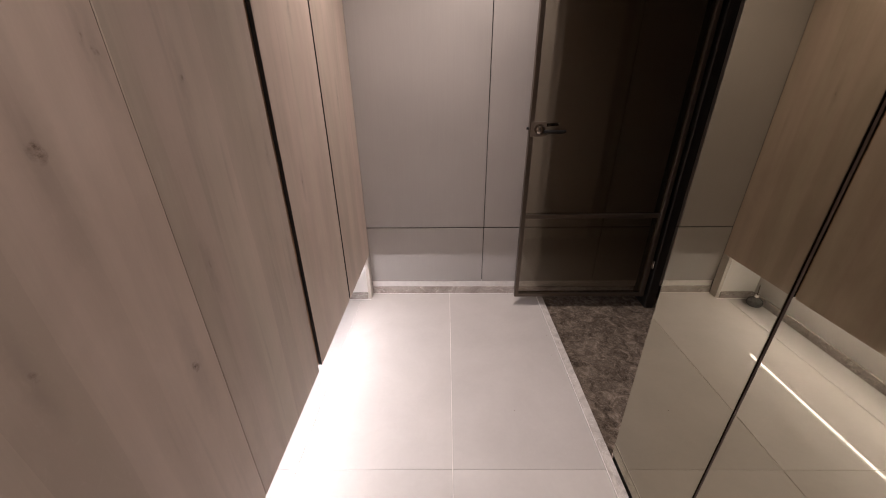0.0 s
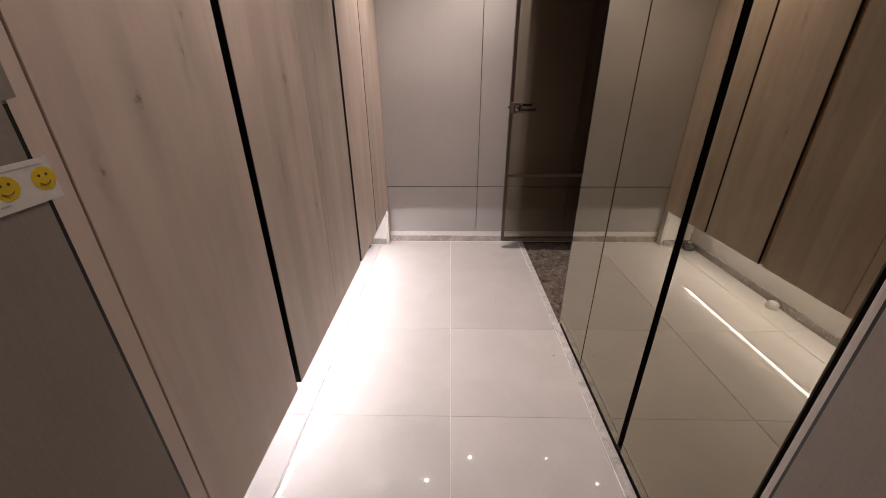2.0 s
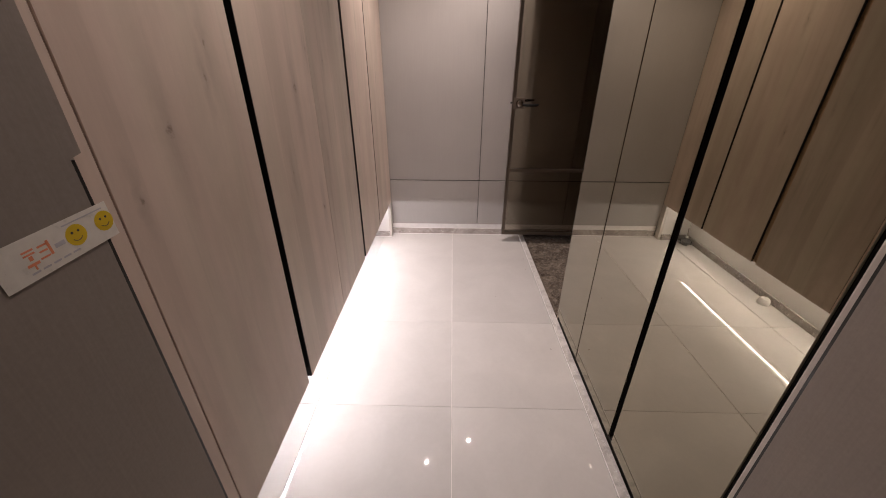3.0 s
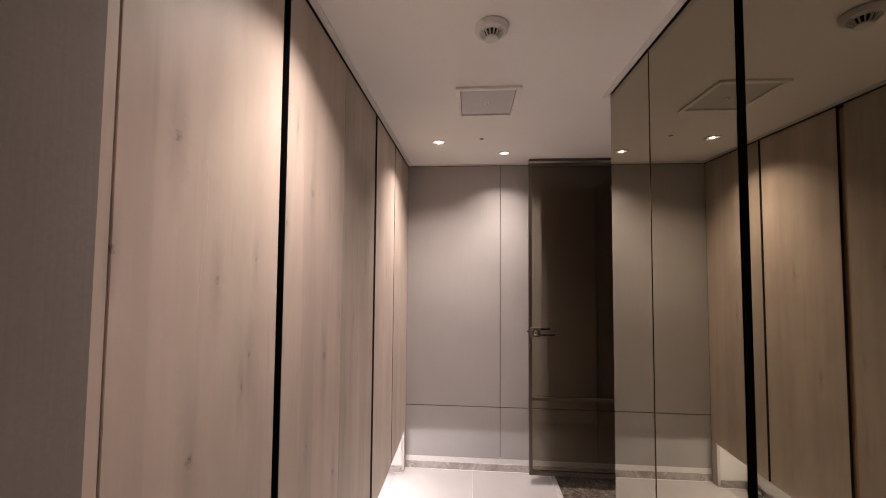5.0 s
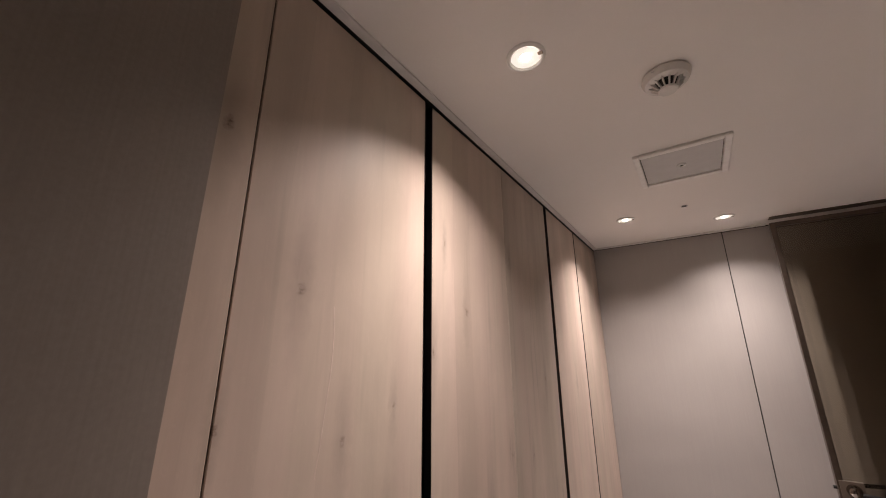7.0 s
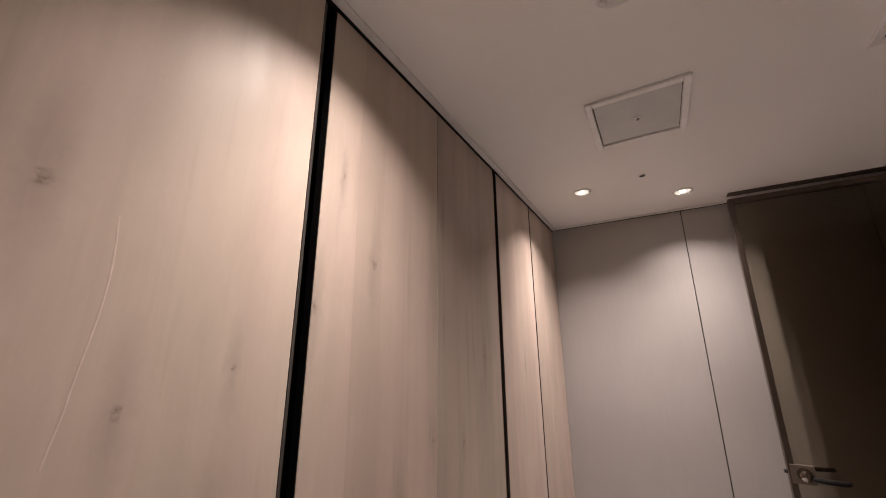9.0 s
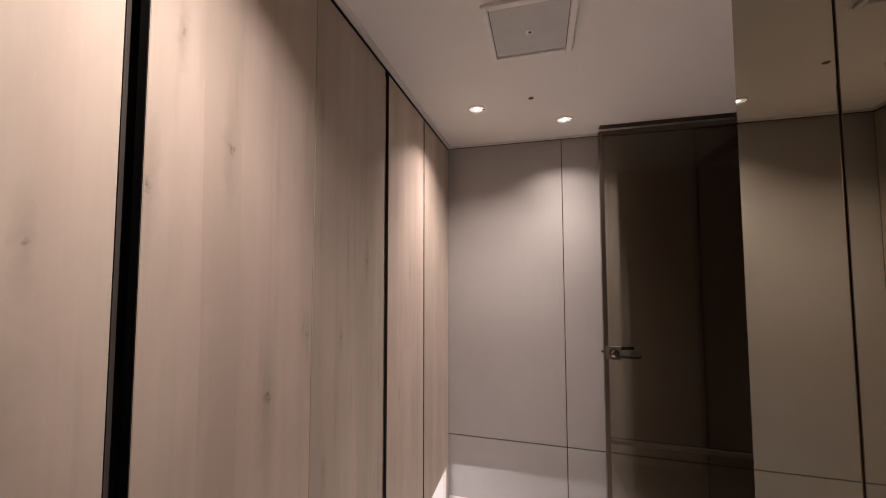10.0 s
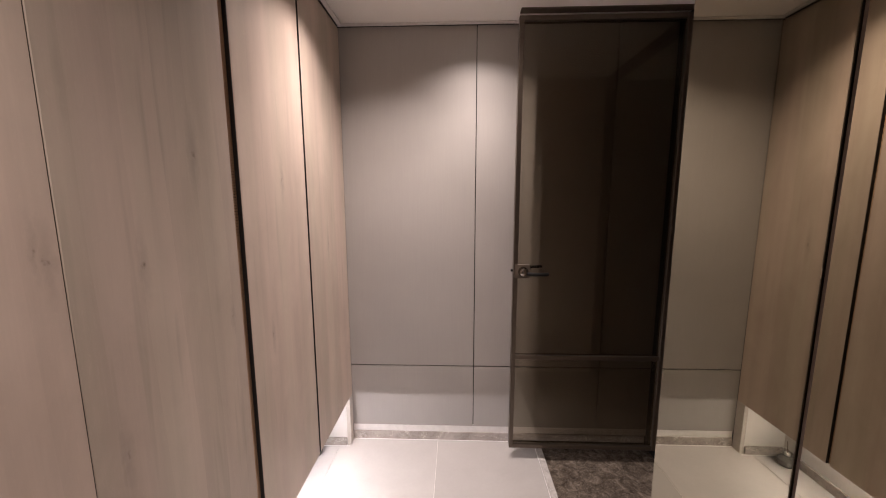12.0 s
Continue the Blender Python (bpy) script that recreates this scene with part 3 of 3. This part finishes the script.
def tape(x, side, y, z, tilt):
    """A strip of printed tape: two yellow round marks, orange and grey bars. side: +1 faces +x."""
    t = new("sticker_tape")
    t.empty_display_size = 0.03
    tagged(t, "white printed tape with yellow round marks on the jamb", "tape", "tapes on the jambs")
    t.matrix_basis = pose(x, y, z, tilt)
    L, H = 0.140, 0.046
    s = side

    def flat(name, bm, material, label=""):
        ob = mesh_object(name, bm, material)
        ob.parent = t
        tagged(ob, label)

    def slab(y0, y1, z0, z1, h):
        a, b = sorted((0.0, s * h))
        return box_bm((a, y0, z0), (b, y1, z1))

    flat("strip", slab(-L, 0, -H / 2, H / 2, 0.00025), TAPE)
    for cy in (-0.012, -0.051):
        c = (0, cy, 0.001)
        flat("round_mark", disc_bm(c, 0.0128, 0, s * 0.0004), YELLOW, "yellow round mark")
        flat("dark_marks", merge_bm(
            disc_bm((0, cy - 0.004, 0.005), 0.0015, 0, s * 0.0006),
            disc_bm((0, cy + 0.004, 0.005), 0.0015, 0, s * 0.0006),
            tube_bm([(s * 0.0003, cy + 0.0068 * math.sin(a), 0.001 - 0.0068 * math.cos(a)) for a in np.linspace(-1.0, 1.0, 11)], 0.0005, 6)), INK, "small dark print marks")
    for k, (y0, y1, z0, z1) in enumerate(((-0.111, -0.099, 0.004, 0.006), (-0.111, -0.099, 0.008, 0.010), (-0.107, -0.103, -0.002, 0.003),
                                          (-0.112, -0.099, -0.008, -0.005), (-0.106, -0.104, -0.013, -0.008),
                                          (-0.095, -0.084, 0.007, 0.009), (-0.095, -0.086, 0.001, 0.003), (-0.085, -0.082, -0.006, 0.011), (-0.097, -0.086, -0.006, -0.004))):
        flat("orange_bar", slab(y0, y1, z0, z1, 0.0004), ORANGE, "orange-red printed bar")
    flat("grey_bar", slab(-0.078, -0.066, -0.002, 0.003, 0.0004), PALE_INK, "dark grey printed bar")
    for q in range(5):
        flat("pale_bar", slab(-0.112 + q * 0.012, -0.103 + q * 0.012, -0.0165, -0.0145, 0.0004), PALE_INK, "pale printed bar")
    flat("top_bar", slab(-0.062, -0.008, 0.0160, 0.0175, 0.0004), PALE_INK, "pale printed bar")
    return t


tape(-0.4045, 1, -2.541, 1.178, 3)
tape(0.6195, -1, -2.538, 1.155, 3)


# ---------- open glass door ----------
def glass_door(x0, x1, y0, y1, z0, z1):
    d = thing("glass_door", (x1, (y0 + y1) / 2, 0), "open smoked glass door in a slim bronze metal frame", "door")
    w = 0.023
    part("stile", box_bm((x0, y0, z0), (x0 + w, y1, z1), 0.0015), BRONZE, d)
    part("stile", box_bm((x1 - w, y0, z0), (x1, y1, z1), 0.0015), BRONZE, d)
    part("rail", box_bm((x0 + w, y0, z1 - w), (x1 - w, y1, z1), 0.0015), BRONZE, d)
    part("rail", box_bm((x0 + w, y0, z0), (x1 - w, y1, z0 + w), 0.0015), BRONZE, d)
    part("mid_rail", box_bm((x0 + w, y0 + 0.002, 0.608), (x1 - w, y1 - 0.002, 0.633), 0.002), BRONZE, d)
    ym = (y0 + y1) / 2
    for za, zb in ((0.634, z1 - w - 0.0005), (z0 + w + 0.0005, 0.607)):
        pane = part("pane", box_bm((x0 + w + 0.0005, ym - 0.003, za), (x1 - w - 0.0005, ym + 0.003, zb)), SMOKED, d, "smoked bronze glass pane")
    for hz in (0.30, 2.265):
        part("hinge", merge_bm(box_bm((x1, y0 + 0.004, hz - 0.022), (x1 + 0.016, y0 + 0.010, hz + 0.022), 0.001),
                               lathe_bm((x1 + 0.012, y0, hz), [(0, -0.024), (0.005, -0.024), (0.005, 0.024), (0, 0.024)], "Z", 16)), CHROME, d, "small steel hinge")
    hz, hx = 1.110, 0.525
    h = part("handle", box_bm((hx - 0.044, y0 - 0.003, hz - 0.037), (hx + 0.036, ym - 0.0035, hz + 0.037), 0.0015), STRIP_EDGE, d, "bronze square lock plate")
    part("rose", lathe_bm((hx, y0 - 0.003, hz), [(0, -0.034), (0.013, -0.033), (0.022, -0.027), (0.026, -0.014), (0.027, 0.0), (0, 0.0)], "Y", 36), KNOB, h, "polished round knob", True)
    part("lever", tube_bm([(hx + 0.01, y0 - 0.020, hz - 0.006), (hx + 0.03, y0 - 0.030, hz - 0.008), (hx + 0.06, y0 - 0.032, hz - 0.010), (hx + 0.118, y0 - 0.032, hz - 0.010), (hx + 0.127, y0 - 0.026, hz - 0.008)], 0.0095, 14), LEVER, h, "black lever", True)
    part("back_lever", tube_bm([(hx + 0.01, ym + 0.004, hz), (hx + 0.02, ym + 0.036, hz + 0.004), (hx + 0.04, ym + 0.044, hz + 0.012), (hx + 0.115, ym + 0.044, hz + 0.018)], 0.0085, 14), LEVER, h, "black lever on the far face", True)
    part("latch", tube_bm([(x0 - 0.012, ym, hz + 0.002), (x0 + 0.004, ym, hz + 0.002)], 0.007, 12), BLACK, h, "small black latch bolt", True)
    return d


glass_door(0.474, 1.306, -0.152, -0.114, 0.070, 2.386)


# ---------- ceiling fittings ----------
def downlight(x, y, dim=1.0):
    d = thing("downlight", (x, y, CEIL), "small round recessed ceiling downlight, lit", "light", "ceiling downlights")
    part("ring", lathe_bm((x, y, CEIL), [(0.036, -0.0005), (0.036, -0.004), (0.040, -0.006), (0.046, -0.004), (0.048, -0.0003), (0.036, -0.0005)], "Z", 44), WHITE_PLASTIC, d, "white trim ring", True)
    part("reflector", lathe_bm((x, y, CEIL), [(0.0135, -0.0012), (0.028, -0.003), (0.0355, -0.0015), (0.0355, -0.0004), (0.0135, -0.0004), (0.0135, -0.0012)], "Z", 36), REFLECTOR, d, "bright lamp reflector", True)
    part("lens", lathe_bm((x, y, CEIL), [(0, -0.003), (0.010, -0.0028), (0.013, -0.001), (0.013, -0.0004), (0, -0.0004)], "Z", 28), BULB, d, "glowing lamp face", True)
    part("clip", box_bm((x + 0.030, y - 0.006, CEIL - 0.0075), (x + 0.042, y + 0.006, CEIL - 0.0062), 0.0005), CHROME, d, "small spring clip")
    # a wide spill and a tighter core: the beam of a small recessed lamp
    for share, cone, soft in ((0.57, 125, 0.88), (0.68, 86, 1.0)):
        light = bpy.data.lights.new("downlight_beam", "SPOT")
        light.energy, light.color, light.shadow_soft_size = LAMP_POWER * dim * share, LAMP_COLOUR, 0.012
        light.spot_size, light.spot_blend = radians(cone), soft
        ob = new("downlight_beam", light)
        ob.matrix_basis = look((x, y, CEIL - 0.012), (x, y, 0))


downlight(-0.177, -0.563, 0.96)
downlight(0.275, -0.305, 0.74)
downlight(-0.182, -1.988, 0.85)


def smoke_detector(x, y):
    d = thing("smoke_detector", (x, y, CEIL), "round white smoke detector on the ceiling", "detector")
    c = (x, y, CEIL)
    part("base", lathe_bm(c, [(0, -0.0005), (0.056, -0.0005), (0.058, -0.006), (0.056, -0.013), (0.051, -0.021), (0.046, -0.0225), (0, -0.0225)], "Z", 56), WHITE_PLASTIC, d, smooth=True)
    part("chamber", lathe_bm(c, [(0, -0.0227), (0.030, -0.0227), (0.020, -0.040), (0, -0.040)], "Z", 40), BLACK, d, "dark smoke chamber", True)
    for k in range(14):
        a = 2 * math.pi * k / 14
        bm = box_bm((0.019, -0.0018, -0.0405), (0.043, 0.0018, -0.0228), 0.0008)
        for v in bm.verts:
            if v.co.z < -0.03 and v.co.x > 0.03:
                v.co.x -= 0.017
        bmesh.ops.transform(bm, matrix=Matrix.Translation(c) @ Matrix.Rotation(a, 4, "Z"), verts=bm.verts[:])
        part("rib", bm, WHITE_PLASTIC, d)
    part("cap", lathe_bm(c, [(0, -0.0402), (0.0225, -0.0402), (0.0235, -0.043), (0.021, -0.0465), (0, -0.0475)], "Z", 40), WHITE_PLASTIC, d, "round white cap", True)
    part("slot", box_bm((x - 0.03, y - 0.053, CEIL - 0.012), (x + 0.0, y - 0.050, CEIL - 0.010)), GREY_BOARD, d)


smoke_detector(0.097, -1.714)


def access_hatch(x0, x1, y0, y1):
    h = thing("access_hatch", ((x0 + x1) / 2, (y0 + y1) / 2, CEIL), "square ceiling access hatch with pale grey lid and white frame", "hatch")
    w, z0, z1 = 0.022, CEIL - 0.012, CEIL - 0.0005
    part("frame_side", box_bm((x0, y0, z0), (x0 + w, y1, z1), 0.002), HATCH_WHITE, h)
    part("frame_side", box_bm((x1 - w, y0, z0), (x1, y1, z1), 0.002), HATCH_WHITE, h)
    part("frame_side", box_bm((x0 + w, y0, z0), (x1 - w, y0 + w, z1), 0.002), HATCH_WHITE, h)
    part("frame_side", box_bm((x0 + w, y1 - w, z0), (x1 - w, y1, z1), 0.002), HATCH_WHITE, h)
    g = 0.0025
    lid = part("lid", box_bm((x0 + w + g, y0 + w + g, CEIL - 0.005), (x1 - w - g, y1 - w - g, z1), 0.0006), LID_GREY, h, "pale grey lid")
    # dark sheet above the lid, so the gap round it shows as shade
    part("shadow_gap", box_bm((x0 + w, y0 + w, CEIL - 0.0012), (x1 - w, y1 - w, CEIL - 0.0006)), CARCASS, h, "dark sheet behind the lid standing in for the shade round it")
    c = ((x0 + x1) / 2, (y0 + y1) / 2 + 0.008, CEIL)
    part("lock", lathe_bm(c, [(0, -0.0052), (0.015, -0.0052), (0.0145, -0.008), (0.008, -0.009), (0.0072, -0.0065), (0, -0.0065)], "Z", 32), HATCH_WHITE, lid, "white round lock", True)
    part("lock_slot", lathe_bm(c, [(0, -0.0067), (0.005, -0.0067), (0.005, -0.0075), (0, -0.0075)], "Z", 20), BLACK, lid)


access_hatch(-0.041, 0.262, -1.301, -0.982)

sensor = thing("ceiling_sensor", (0.102, -0.615, CEIL), "tiny dark round ceiling sensor", "sensor")
part("eye", lathe_bm((0.102, -0.615, CEIL), [(0, -0.0008), (0.0115, -0.0008), (0.0115, -0.003), (0, -0.0042)], "Z", 24), BLACK, sensor, "black sensor eye", True)
part("rim", lathe_bm((0.102, -0.615, CEIL), [(0.012, -0.0005), (0.0145, -0.0005), (0.0145, -0.003), (0.012, -0.003), (0.012, -0.0005)], "Z", 24), GREY_BOARD, sensor, smooth=True)


# ---------- small things on the floor ----------
def reed_diffuser(x, y):
    r = thing("reed_diffuser", (x, y, 0), "squat dark grey reed diffuser bottle on the floor", "diffuser")
    part("bottle", lathe_bm((x, y, 0), [(0, 0.0005), (0.032, 0.0005), (0.041, 0.008), (0.044, 0.022), (0.040, 0.038), (0.026, 0.050), (0.012, 0.055), (0.011, 0.062), (0, 0.062)], "Z", 40), GREY_GLASS, r, smooth=True)
    part("collar", lathe_bm((x, y, 0), [(0, 0.0622), (0.013, 0.0622), (0.013, 0.076), (0.010, 0.078), (0, 0.078)], "Z", 28), WHITE_PLASTIC, r, "white collar", True)
    part("reed", tube_bm([(x, y, 0.07), (x + 0.02, y - 0.012, 0.155)], 0.0022, 8), REED, r, "thin brown reed")


reed_diffuser(-0.665, -0.150)
puck = thing("floor_puck", (-0.69, -1.01, 0), "small white plastic dome on the floor by the skirting", "dome")
part("dome", lathe_bm((-0.672, -1.01, 0), [(0, 0.0005), (0.033, 0.0005), (0.033, 0.020), (0.030, 0.033), (0.021, 0.042), (0, 0.045)], "Z", 36), WHITE_WALL, puck, smooth=True)

crumbs = bmesh.new()
rng = random.Random(4)
for cx, cy in ((0.34, -0.98), (0.615, -0.46), (0.60, -0.62), (0.585, -1.47)):
    bmesh.ops.create_icosphere(crumbs, subdivisions=1, radius=0.0027, matrix=Matrix.Translation((cx, cy, 0.0022)) @ Matrix.Rotation(rng.random() * 3, 4, "Z") @ Matrix.Diagonal((1.0 + rng.random(), 0.7, 0.6, 1)))
tagged(mesh_object("floor_crumbs", crumbs, REED), "scattered tiny crumbs of dirt on the tiles", "dirt", kind="stuff")


# ---------- wall panels and floor tiles, piece by piece ----------
def piece(name, mesh, at, parent):
    ob = new(name, mesh)
    ob.location = at
    ob.parent = parent
    return ob


def piece_mesh(name, size, bevel, material):
    me = bpy.data.meshes.new(name)
    bm = box_bm((0, 0, 0), size, bevel)
    bm.to_mesh(me)
    bm.free()
    me.materials.append(material)
    return me


cols = ((WEST - 0.001, 0.2715), (0.2760, 1.0210), (1.0255, 1.76), (1.765, 2.6))
rows = ((0.099, 0.4880), (0.4950, 2.411))
for ca, cb in cols:
    for ra, rb in rows:
        piece("panel", piece_mesh("panel", (cb - ca, 0.0115, rb - ra), 0.0012, GREY_PANEL), (ca, 0.0, ra), north)

TS, GAP = 0.600, 0.0032
JOINT = 0.056
columns = ((JOINT - TS - 0.30, 0.30), (JOINT - TS + GAP / 2, TS - GAP), (JOINT + GAP / 2, 0.646 - JOINT - GAP))
bands = ((-1.250, 1.260), (-1.850, TS), (-2.450, TS), (-3.050, TS), (-3.650, TS), (-4.250, TS))
for x, width in columns:
    shared = {}
    for y, length in bands:
        if length not in shared:
            shared[length] = piece_mesh("tile", (width, length - 0.0012, 0.010), 0.0007, TILE)
        piece("tile", shared[length], (x, y, -0.010), floor)
